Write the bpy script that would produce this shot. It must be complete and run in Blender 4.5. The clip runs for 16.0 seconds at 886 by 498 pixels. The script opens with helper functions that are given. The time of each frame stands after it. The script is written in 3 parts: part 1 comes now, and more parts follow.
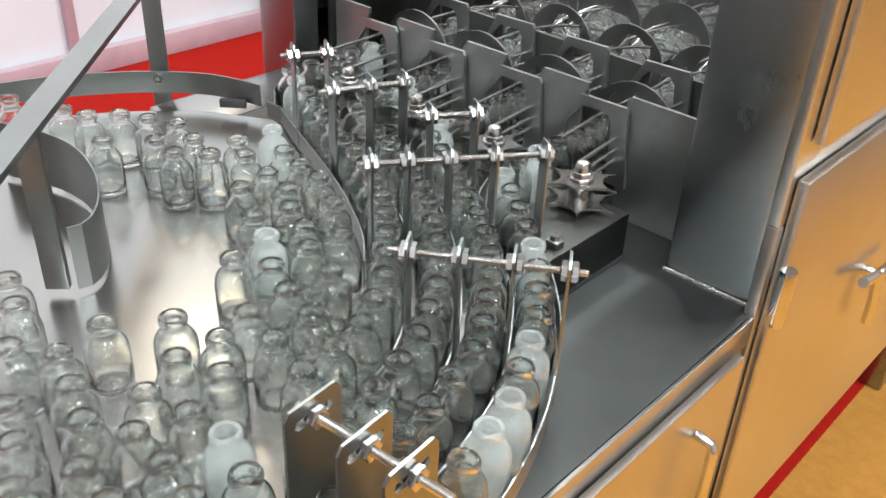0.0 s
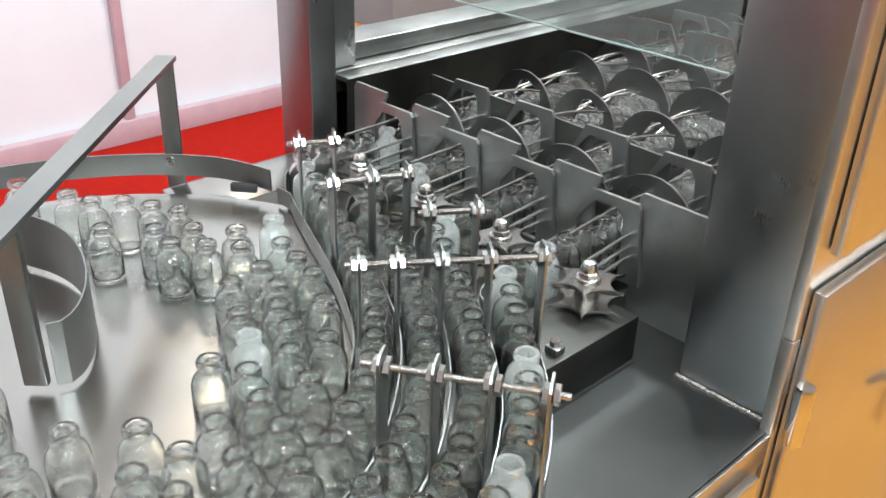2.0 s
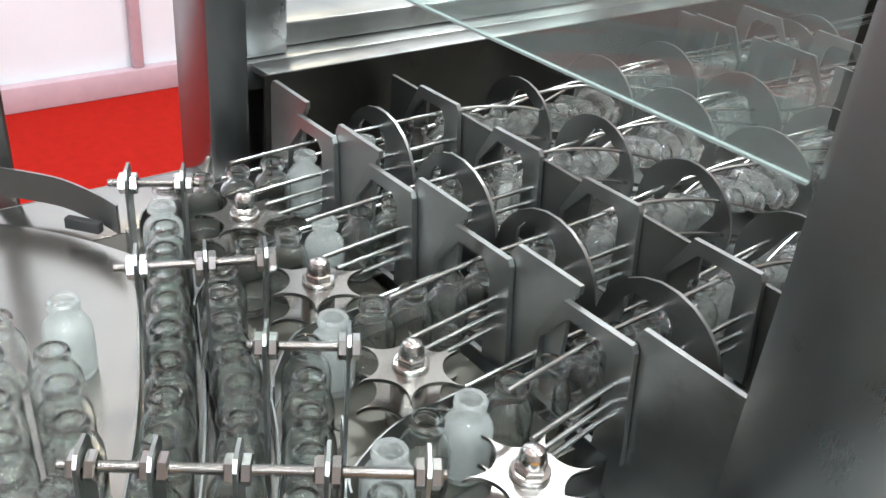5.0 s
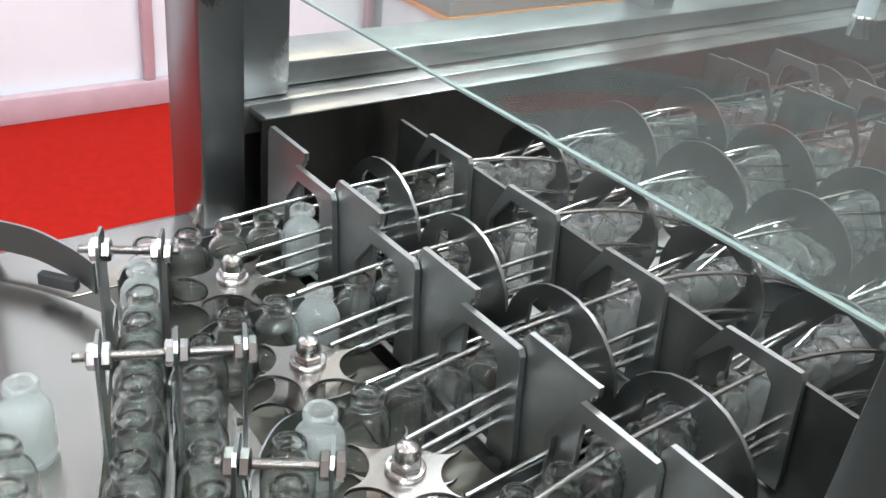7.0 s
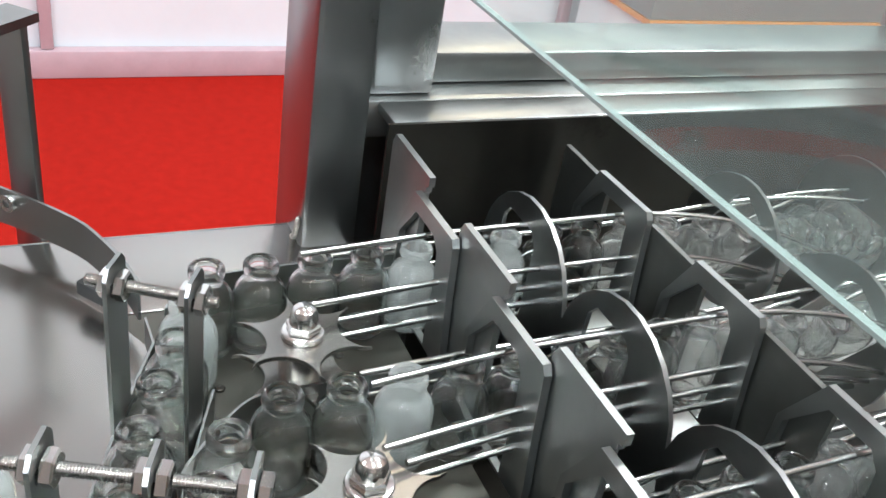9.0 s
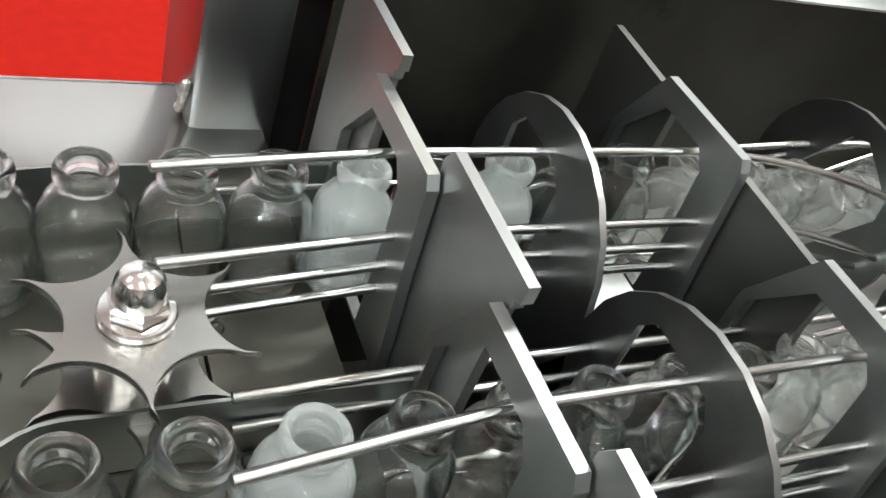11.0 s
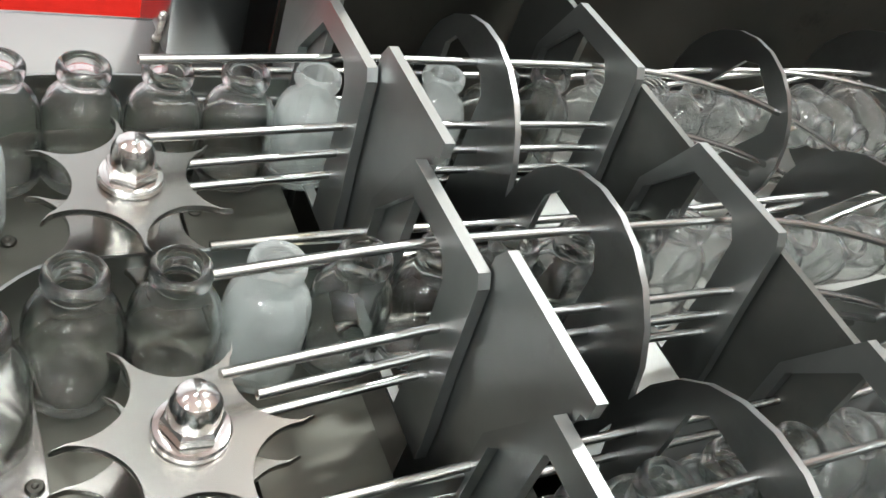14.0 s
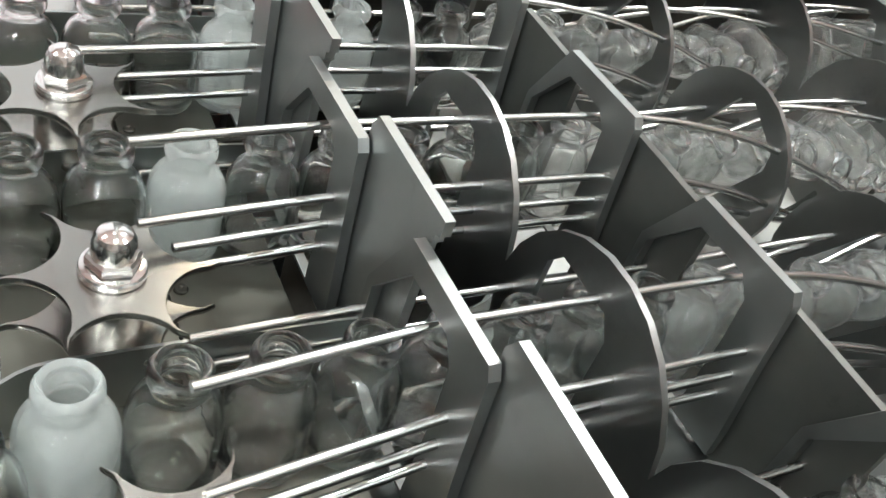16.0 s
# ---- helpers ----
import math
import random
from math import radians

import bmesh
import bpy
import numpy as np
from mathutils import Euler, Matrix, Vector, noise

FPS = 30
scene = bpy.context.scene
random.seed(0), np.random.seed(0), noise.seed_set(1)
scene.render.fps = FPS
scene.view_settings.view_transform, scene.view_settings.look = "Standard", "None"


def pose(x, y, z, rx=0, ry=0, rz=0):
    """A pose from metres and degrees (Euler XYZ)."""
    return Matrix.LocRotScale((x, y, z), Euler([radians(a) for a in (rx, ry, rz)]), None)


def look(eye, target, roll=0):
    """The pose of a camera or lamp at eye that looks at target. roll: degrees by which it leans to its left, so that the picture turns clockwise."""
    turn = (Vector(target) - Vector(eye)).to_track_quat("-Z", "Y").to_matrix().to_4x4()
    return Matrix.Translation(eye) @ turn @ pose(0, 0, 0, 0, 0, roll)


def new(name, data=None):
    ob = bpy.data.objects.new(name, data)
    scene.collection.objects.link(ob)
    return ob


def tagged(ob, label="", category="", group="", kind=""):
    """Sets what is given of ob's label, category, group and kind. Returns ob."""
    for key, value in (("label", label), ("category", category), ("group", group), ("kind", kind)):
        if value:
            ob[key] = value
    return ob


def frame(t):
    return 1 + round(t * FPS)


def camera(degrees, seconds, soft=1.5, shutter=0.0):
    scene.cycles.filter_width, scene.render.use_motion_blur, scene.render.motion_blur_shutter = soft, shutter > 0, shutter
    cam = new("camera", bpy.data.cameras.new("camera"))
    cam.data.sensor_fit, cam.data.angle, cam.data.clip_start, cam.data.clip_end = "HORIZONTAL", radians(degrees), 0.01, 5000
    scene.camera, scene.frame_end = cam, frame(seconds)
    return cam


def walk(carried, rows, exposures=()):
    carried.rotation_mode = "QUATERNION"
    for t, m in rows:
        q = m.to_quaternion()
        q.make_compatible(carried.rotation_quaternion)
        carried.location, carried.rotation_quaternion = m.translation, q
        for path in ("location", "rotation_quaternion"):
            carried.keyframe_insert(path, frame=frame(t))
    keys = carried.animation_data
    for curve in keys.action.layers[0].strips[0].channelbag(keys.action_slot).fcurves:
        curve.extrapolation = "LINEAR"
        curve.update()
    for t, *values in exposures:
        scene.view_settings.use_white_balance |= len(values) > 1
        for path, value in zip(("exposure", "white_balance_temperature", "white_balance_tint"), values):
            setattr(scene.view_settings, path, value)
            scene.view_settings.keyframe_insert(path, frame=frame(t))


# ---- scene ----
EXPOSURES = [(0.0, -0.38, 6050, 4), (3.5, -0.2, 6050, 4), (6.5, -0.26, 5900, 4), (9.0, -0.28, 5950, 4), (11.5, -0.12, 6250, 4), (16.0, -0.15, 6250, 4)]
cam = camera(52.00, 16.0)
PATH = [
    (0.0, 0.7861, -0.6933, 1.3869, 58.37, -2.26, 43.13),
    (0.5, 0.7869, -0.6857, 1.3932, 59.13, -1.72, 43.38),
    (1.0, 0.7964, -0.6694, 1.4036, 61.29, -1.21, 43.72),
    (1.5, 0.7939, -0.6483, 1.4046, 61.33, -1.27, 45.06),
    (2.0, 0.7898, -0.6207, 1.4030, 62.04, -1.70, 46.83),
    (2.5, 0.7935, -0.5700, 1.4021, 61.46, -2.43, 49.04),
    (3.0, 0.7749, -0.5065, 1.3882, 59.74, -2.59, 48.37),
    (3.5, 0.6980, -0.4404, 1.3713, 59.22, -4.50, 45.87),
    (4.0, 0.6621, -0.3969, 1.3767, 58.05, -4.53, 45.32),
    (4.2, 0.6471, -0.3694, 1.3617, 58.91, -3.47, 47.44),
    (6.3, 0.5553, -0.2553, 1.3414, 59.03, -5.22, 53.97),
    (6.5, 0.5509, -0.2502, 1.3445, 59.13, -5.28, 53.93),
    (7.0, 0.5363, -0.2439, 1.3532, 59.78, -5.97, 53.74),
    (7.5, 0.5344, -0.2295, 1.3508, 60.04, -5.88, 55.68),
    (8.0, 0.5067, -0.1989, 1.3402, 60.12, -6.49, 60.49),
    (8.5, 0.4575, -0.1812, 1.3226, 58.68, -7.60, 58.98),
    (9.0, 0.3855, -0.1270, 1.2995, 57.51, -8.59, 67.26),
    (9.2, 0.3639, -0.1063, 1.2865, 57.11, -8.89, 70.64),
    (11.3, 0.1832, -0.0374, 1.1981, 46.95, -17.37, 69.18),
    (11.5, 0.1810, -0.0381, 1.1981, 46.74, -17.33, 69.15),
    (12.0, 0.1870, -0.0387, 1.1996, 46.16, -16.95, 69.45),
    (12.5, 0.2002, -0.0469, 1.2038, 46.18, -17.37, 69.58),
    (13.0, 0.2220, -0.0561, 1.2100, 47.19, -17.11, 69.24),
    (13.5, 0.2486, -0.0568, 1.2124, 47.98, -16.71, 68.34),
    (14.0, 0.2729, -0.0572, 1.2155, 47.71, -17.12, 67.50),
    (14.5, 0.2918, -0.0572, 1.2139, 47.89, -17.16, 67.24),
    (15.0, 0.3096, -0.0604, 1.2180, 48.45, -17.15, 66.60),
    (15.5, 0.3331, -0.0585, 1.2204, 48.99, -16.76, 65.75),
    (16.0, 0.3580, -0.0529, 1.2199, 49.22, -15.98, 65.05),
]
walk(cam, [(t, pose(*p)) for t, *p in PATH], EXPOSURES)
# ---- end of path ----
# ---- light ----
scene.cycles.max_bounces, scene.cycles.transmission_bounces, scene.cycles.transparent_max_bounces = 32, 32, 64
world = bpy.data.worlds.new("hall_air")
scene.world = world
world.use_nodes = True
world.node_tree.nodes["Background"].inputs[0].default_value = (0.88, 0.96, 1.0, 1)
world.node_tree.nodes["Background"].inputs[1].default_value = 0.22


def lamp(name, place, target, size, watts, tint):
    data = bpy.data.lights.new(name, "AREA")
    data.shape, data.size, data.energy, data.color = "DISK", size, watts, tint
    ob = new(name, data)
    ob.matrix_world = look(place, target)
    return ob


LAMPS = [(lx, ly) for lx in (-1.2, 0.4, 2.0) for ly in (-1.6, 0.2, 1.8)]
SPOTS = [(1.15 + 0.48 * (k % 4) + 0.12 * (k // 4), -2.35 + 0.26 * (k % 4) + 0.95 * (k // 4), 2.65 + 0.28 * (k // 4)) for k in range(12)]
for lx, ly in LAMPS:
    lamp("hall_light", (lx, ly, 4.05), (lx, ly, 0), 0.36, 85 if ly > 1 else 25, (1.0, 0.99, 0.97))
for sx, sy, sz in SPOTS:
    lamp("track_spot", (sx, sy, sz), (0.15, -0.1, 0.95), 0.14, 14.0, (0.96, 0.98, 1.0))
lamp("spot_light", (-2.1, 1.0, 3.2), (0.1, -0.3, 0.93), 0.14, 7, (1.0, 0.78, 0.52))


# ---- materials ----
def nodes_of(name):
    m = bpy.data.materials.new(name)
    m.use_nodes = True
    nt = m.node_tree
    return m, nt, nt.nodes["Principled BSDF"]


def ramp(nt, source, stops):
    r = nt.nodes.new("ShaderNodeValToRGB")
    while len(r.color_ramp.elements) < len(stops):
        r.color_ramp.elements.new(0.5)
    for e, (p, c) in zip(r.color_ramp.elements, stops):
        e.position = p
        e.color = c if len(c) == 4 else (*c, 1)
    nt.links.new(source, r.inputs[0])
    return r.outputs[0]


def noise_of(nt, scale, stretch=(1, 1, 1), detail=4.0, rough=0.55, space="Object"):
    co = nt.nodes.new("ShaderNodeTexCoord")
    mp = nt.nodes.new("ShaderNodeMapping")
    mp.inputs["Scale"].default_value = stretch
    n = nt.nodes.new("ShaderNodeTexNoise")
    n.inputs["Scale"].default_value, n.inputs["Detail"].default_value, n.inputs["Roughness"].default_value = scale, detail, rough
    nt.links.new(co.outputs[space], mp.inputs[0])
    nt.links.new(mp.outputs[0], n.inputs["Vector"])
    return n.outputs[0]


def grey(v):
    return (v, v, v)


def steel(name, base=(0.56, 0.56, 0.55), rough=(0.22, 0.38), grain=(1, 40, 40), grain_scale=30, bump=0.02, blotch=0.12, stain=0.0):
    """Brushed stainless: fine grain along one axis, broad cloudy wear, optional dark stains."""
    m, nt, p = nodes_of(name)
    p.inputs["Metallic"].default_value = 1.0
    fine = noise_of(nt, grain_scale * 4, grain, 2, 0.5)
    broad = noise_of(nt, 7, (1, 1, 1), 5, 0.6)
    lo = tuple(c * (1 - blotch) for c in base)
    hi = tuple(min(1, c * (1 + blotch)) for c in base)
    col = ramp(nt, broad, [(0.3, lo), (0.7, hi)])
    if stain:
        spots = ramp(nt, noise_of(nt, 16, (1, 1, 1), 6, 0.7), [(0.60, grey(1.0)), (0.74, grey(1 - stain))])
        mix = nt.nodes.new("ShaderNodeMix")
        mix.data_type, mix.blend_type = "RGBA", "MULTIPLY"
        mix.inputs[0].default_value = 1.0
        nt.links.new(col, mix.inputs[6])
        nt.links.new(spots, mix.inputs[7])
        col = mix.outputs[2]
    nt.links.new(col, p.inputs["Base Color"])
    add = nt.nodes.new("ShaderNodeMath")
    add.operation = "ADD"
    nt.links.new(ramp(nt, fine, [(0.3, grey(rough[0] * 0.30 + rough[1] * 0.20)), (0.7, grey(rough[0] * 0.20 + rough[1] * 0.30))]), add.inputs[0])
    nt.links.new(ramp(nt, broad, [(0.35, grey(rough[0] * 0.5)), (0.65, grey(rough[1] * 0.5))]), add.inputs[1])
    nt.links.new(add.outputs[0], p.inputs["Roughness"])
    b = nt.nodes.new("ShaderNodeBump")
    b.inputs["Strength"].default_value, b.inputs["Distance"].default_value = bump, 0.002
    nt.links.new(fine, b.inputs["Height"])
    nt.links.new(b.outputs[0], p.inputs["Normal"])
    return m


def plain(name, base, rough=0.5, var=0.15, scale=12, bump=0.0, bump_scale=300, metallic=0.0, sheen=0.0):
    m, nt, p = nodes_of(name)
    n = noise_of(nt, scale, (1, 1, 1), 6, 0.65)
    nt.links.new(ramp(nt, n, [(0.3, tuple(c * (1 - var) for c in base)), (0.7, tuple(min(1, c * (1 + var)) for c in base))]), p.inputs["Base Color"])
    p.inputs["Roughness"].default_value, p.inputs["Metallic"].default_value = rough, metallic
    p.inputs["Sheen Weight"].default_value = sheen
    p.inputs["Specular IOR Level"].default_value = 0.1 if rough > 0.9 else 0.5
    if bump:
        b = nt.nodes.new("ShaderNodeBump")
        b.inputs["Strength"].default_value, b.inputs["Distance"].default_value = bump, 0.003
        nt.links.new(noise_of(nt, bump_scale, (1, 1, 1), 3, 0.6), b.inputs["Height"])
        nt.links.new(b.outputs[0], p.inputs["Normal"])
    return m


def blend(nt, a, b, factor):
    mix = nt.nodes.new("ShaderNodeMixShader")
    if isinstance(factor, float):
        mix.inputs[0].default_value = factor
    else:
        nt.links.new(factor, mix.inputs[0])
    nt.links.new(a, mix.inputs[1])
    nt.links.new(b, mix.inputs[2])
    return mix.outputs[0]


def skin_gloss(nt, rough, normal=None):
    """A glossy skin and how much of it shows: little seen straight on, much along the edges."""
    gloss = nt.nodes.new("ShaderNodeBsdfGlossy")
    gloss.inputs["Roughness"].default_value = rough
    weight = nt.nodes.new("ShaderNodeLayerWeight")
    weight.inputs[0].default_value = 0.5
    if normal is not None:
        nt.links.new(normal, gloss.inputs["Normal"])
    return gloss.outputs[0], ramp(nt, weight.outputs["Facing"], [(0.0, grey(0.055)), (0.6, grey(0.075)), (0.85, grey(0.20)), (1.0, grey(0.55))])


def bottle_glass(name, tint, clear, veil, even):
    """Glass under a polished wavy skin, partly thin enough to pass light straight, with a white film for frost or to
    brighten.
    """
    m, nt, p = nodes_of(name)
    out = nt.nodes["Material Output"]
    p.inputs["Base Color"].default_value = (*tint, 1)
    p.inputs["Transmission Weight"].default_value = 1.0
    p.inputs["Roughness"].default_value = 0.02
    p.inputs["IOR"].default_value = 1.5
    wave = nt.nodes.new("ShaderNodeBump")
    wave.inputs["Strength"].default_value, wave.inputs["Distance"].default_value = 0.2, 0.002
    nt.links.new(noise_of(nt, 80, (1, 1, 1), 1, 0.5), wave.inputs["Height"])
    nt.links.new(wave.outputs[0], p.inputs["Normal"])
    thin = nt.nodes.new("ShaderNodeBsdfTransparent")
    thin.inputs[0].default_value = (*tint, 1)
    body = blend(nt, p.outputs[0], thin.outputs[0], clear)
    if veil:
        film = nt.nodes.new("ShaderNodeBsdfTranslucent")
        film.inputs[0].default_value = (0.86, 0.885, 0.87, 1)
        skin = nt.nodes.new("ShaderNodeBsdfPrincipled")
        skin.inputs["Base Color"].default_value = (0.86, 0.885, 0.87, 1)
        skin.inputs["Roughness"].default_value = 0.2
        film_mix = blend(nt, film.outputs[0], skin.outputs[0], 0.5)
        amount = ramp(nt, noise_of(nt, 45, (1, 1, 1), 4, 0.6), [(0.35, grey(veil * (1 - even))), (0.7, grey(veil * (1 + even)))])
        body = blend(nt, body, film_mix, amount)
    nt.links.new(body, out.inputs[0])
    return m


def pane_glass(name):
    m, nt, p = nodes_of(name)
    out = nt.nodes["Material Output"]
    thin = nt.nodes.new("ShaderNodeBsdfTransparent")
    thin.inputs[0].default_value = (0.92, 0.97, 0.95, 1)
    film = nt.nodes.new("ShaderNodeBsdfDiffuse")
    film.inputs[0].default_value = (0.80, 0.88, 0.86, 1)
    amount = ramp(nt, noise_of(nt, 5, (1, 1, 1), 5, 0.65), [(0.3, grey(0.025)), (0.7, grey(0.06))])
    body = blend(nt, thin.outputs[0], *skin_gloss(nt, 0.02))
    nt.links.new(blend(nt, body, film.outputs[0], amount), out.inputs[0])
    return m


def glow(name, tint, power):
    m, nt, p = nodes_of(name)
    p.inputs["Base Color"].default_value = (*tint, 1)
    p.inputs["Emission Color"].default_value = (*tint, 1)
    p.inputs["Emission Strength"].default_value = power
    return m


M_DISC = steel("brushed_turntable_steel", (0.40, 0.39, 0.37), (0.17, 0.28), (6, 1, 6), 40, 0.004, 0.08)
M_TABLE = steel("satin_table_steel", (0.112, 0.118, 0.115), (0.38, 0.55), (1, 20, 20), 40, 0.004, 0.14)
M_SHEET = steel("sheet_steel", (0.36, 0.372, 0.362), (0.28, 0.46), (30, 30, 1), 26, 0.004, 0.26, 0.22)
# Darker copy of the sheet steel, with the shade behind the front sheets painted in.
M_BACK = steel("shaded_divider_steel", (0.20, 0.203, 0.19), (0.34, 0.5), (30, 30, 1), 20, 0.004, 0.28, 0.4)
M_RING = steel("round_plate_steel", (0.31, 0.315, 0.31), (0.26, 0.36), (1, 1, 1), 8, 0.004, 0.2, 0.2)
M_STRIP = steel("guide_strip_steel", (0.30, 0.312, 0.305), (0.25, 0.38), (1, 1, 30), 26, 0.004, 0.12)
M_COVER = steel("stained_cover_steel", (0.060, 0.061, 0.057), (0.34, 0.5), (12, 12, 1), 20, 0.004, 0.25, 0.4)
M_COLUMN = steel("column_steel", (0.32, 0.33, 0.333), (0.24, 0.36), (20, 20, 1), 40, 0.004, 0.12)
# The trough's inner shade is put into this very dark base colour.
M_TROUGH = steel("shaded_stained_trough_steel", (0.066, 0.063, 0.055), (0.35, 0.55), (12, 12, 1), 18, 0.004, 0.25, 0.45)
# Bottom past the rear sheets, made paler in colour to look brightly lit.
M_PALE = steel("lit_bottom_steel", (0.66, 0.67, 0.64), (0.34, 0.5), (1, 12, 12), 20, 0.004, 0.14, 0.15)
# Stained, and darkened in colour where bottles and strips would block reflections.
M_PLATE = steel("shaded_stained_base_steel", (0.125, 0.122, 0.105), (0.42, 0.58), (1, 12, 12), 20, 0.004, 0.2, 0.35)
M_DOOR = steel("satin_door_steel", (0.62, 0.60, 0.57), (0.26, 0.36), (30, 30, 1), 30, 0.004, 0.06)
M_STAR = steel("polished_star_steel", (0.34, 0.33, 0.31), (0.20, 0.30), (1, 1, 1), 8, 0.004, 0.1)
M_CHROME = steel("polished_bolt_steel", (0.72, 0.71, 0.69), (0.08, 0.2), (3, 3, 3), 60, 0.004, 0.1)
M_BAR = steel("round_bar_steel", (0.46, 0.46, 0.45), (0.14, 0.26), (30, 1, 30), 30, 0.004, 0.12)
M_GLASS = bottle_glass("clear_bottle_glass", (0.975, 0.998, 0.988), 0.06, 0.0, 0.5)
# Its white film only brightens the tipped bottles in the far tracks.
M_BRIGHTENED = bottle_glass("brightened_bottle_glass", (0.985, 0.998, 0.993), 0.08, 0.05, 0.7)
M_FROST = bottle_glass("frosted_bottle_glass", (0.93, 0.965, 0.95), 0.20, 0.22, 0.3)
M_PANE = pane_glass("guard_pane_glass")
M_CARPET = plain("red_carpet", (0.36, 0.011, 0.006), 0.95, 0.12, 30, 0.5, 900)
M_YELLOW = plain("orange_carpet", (0.50, 0.235, 0.048), 0.95, 0.12, 30, 0.5, 900)
M_WHITE = plain("white_panel", (0.73, 0.78, 0.82), 0.45, 0.03, 3)
M_TRIM = plain("mauve_trim", (0.50, 0.37, 0.41), 0.4, 0.08, 10)
M_CEILING = plain("pale_ceiling_paint", (0.74, 0.75, 0.75), 0.8, 0.05, 3)
M_HALL = plain("hall_paint", (0.46, 0.47, 0.48), 0.8, 0.08, 3)
M_GREY = plain("grey_panel", (0.25, 0.30, 0.29), 0.35, 0.1, 3)
M_ORANGE = plain("orange_edge", (0.75, 0.34, 0.08), 0.5, 0.1, 8)
M_RUBBER = plain("black_rubber", (0.02, 0.02, 0.02), 0.7, 0.2, 30)
M_WELD = plain("weld_bead", (0.45, 0.43, 0.40), 0.35, 0.3, 200, 0.8, 260, 1.0)
M_EDGE = plain("cut_glass_edge", (0.20, 0.235, 0.225), 0.3, 0.1, 20)
M_GLOW = glow("lamp_glow", (1.0, 0.98, 0.95), 6.0)


# ---- mesh helpers ----
def mesh_of(name, bm, material, smooth=True, angle=25):
    bmesh.ops.recalc_face_normals(bm, faces=bm.faces)
    if smooth:
        for f in bm.faces:
            f.smooth = True
        for e in bm.edges:
            if len(e.link_faces) == 2 and e.calc_face_angle(0) > radians(angle):
                e.smooth = False
    me = bpy.data.meshes.new(name)
    bm.to_mesh(me)
    bm.free()
    me.materials.append(material)
    return me


def part(name, bm, material, parent=None, label="", smooth=True, angle=25):
    ob = new(name, mesh_of(name, bm, material, smooth, angle))
    if parent is not None:
        ob.parent = parent
    if label:
        tagged(ob, label)
    return ob


def add_box(bm, x0, x1, y0, y1, z0, z1, bevel=0.0):
    vs = [bm.verts.new((x, y, z)) for z in (z0, z1) for y in (y0, y1) for x in (x0, x1)]
    fs = [bm.faces.new([vs[i] for i in q]) for q in ((0, 2, 3, 1), (4, 5, 7, 6), (0, 1, 5, 4), (2, 6, 7, 3), (0, 4, 6, 2), (1, 3, 7, 5))]
    if bevel:
        es = list({e for f in fs for e in f.edges})
        bmesh.ops.bevel(bm, geom=es, offset=bevel, segments=2, affect="EDGES", profile=0.5)
    return bm


def box(x0, x1, y0, y1, z0, z1, bevel=0.0):
    return add_box(bmesh.new(), x0, x1, y0, y1, z0, z1, bevel)


def add_lathe(bm, profile, n=24, m=None, closed=False):
    """Turns (r, z) points about z; closed joins the last ring to the first."""
    m = m or Matrix()
    rings = []
    for r, z in profile:
        if r < 1e-6:
            rings.append([bm.verts.new(m @ Vector((0, 0, z)))])
        else:
            rings.append([bm.verts.new(m @ Vector((r * math.cos(2 * math.pi * k / n), r * math.sin(2 * math.pi * k / n), z))) for k in range(n)])
    pairs = list(zip(rings, rings[1:])) + ([(rings[-1], rings[0])] if closed else [])
    for a, b in pairs:
        for k in range(n):
            j = (k + 1) % n
            if len(a) == 1 and len(b) == 1:
                continue
            if len(a) == 1:
                bm.faces.new((a[0], b[k], b[j]))
            elif len(b) == 1:
                bm.faces.new((a[k], a[j], b[0]))
            else:
                bm.faces.new((a[k], a[j], b[j], b[k]))
    return bm


def add_tube(bm, pts, r, n=10):
    """A round bar along the points, with closed ends."""
    pts = [Vector(p) for p in pts]
    rings, side = [], None
    for i, p in enumerate(pts):
        d = (pts[min(i + 1, len(pts) - 1)] - pts[max(i - 1, 0)]).normalized()
        if side is None:
            side = d.cross(Vector((0, 0, 1)) if abs(d.z) < 0.9 else Vector((1, 0, 0))).normalized()
        side = (side - d * side.dot(d)).normalized()
        up = d.cross(side)
        rings.append([bm.verts.new(p + side * (r * math.cos(2 * math.pi * k / n)) + up * (r * math.sin(2 * math.pi * k / n))) for k in range(n)])
    for a, b in zip(rings, rings[1:]):
        for k in range(n):
            bm.faces.new((a[k], a[(k + 1) % n], b[(k + 1) % n], b[k]))
    bm.faces.new(rings[0])
    bm.faces.new(rings[-1])
    return bm


def add_band(bm, pts, z0, z1, t):
    """An upright strip of thickness t that follows points of the plan; z0, z1 may be lists."""
    n = len(pts)
    z0 = z0 if isinstance(z0, list) else [z0] * n
    z1 = z1 if isinstance(z1, list) else [z1] * n
    rows = []
    for i, p in enumerate(pts):
        a, b = Vector(pts[max(i - 1, 0)]), Vector(pts[min(i + 1, n - 1)])
        d = (b - a).normalized()
        o = Vector((-d.y, d.x)) * t / 2
        p = Vector(p)
        rows.append([bm.verts.new((*(p + o), z0[i])), bm.verts.new((*(p + o), z1[i])), bm.verts.new((*(p - o), z1[i])), bm.verts.new((*(p - o), z0[i]))])
    for a, b in zip(rows, rows[1:]):
        for k in range(4):
            bm.faces.new((a[k], a[(k + 1) % 4], b[(k + 1) % 4], b[k]))
    bm.faces.new(rows[0])
    bm.faces.new(rows[-1])
    return bm


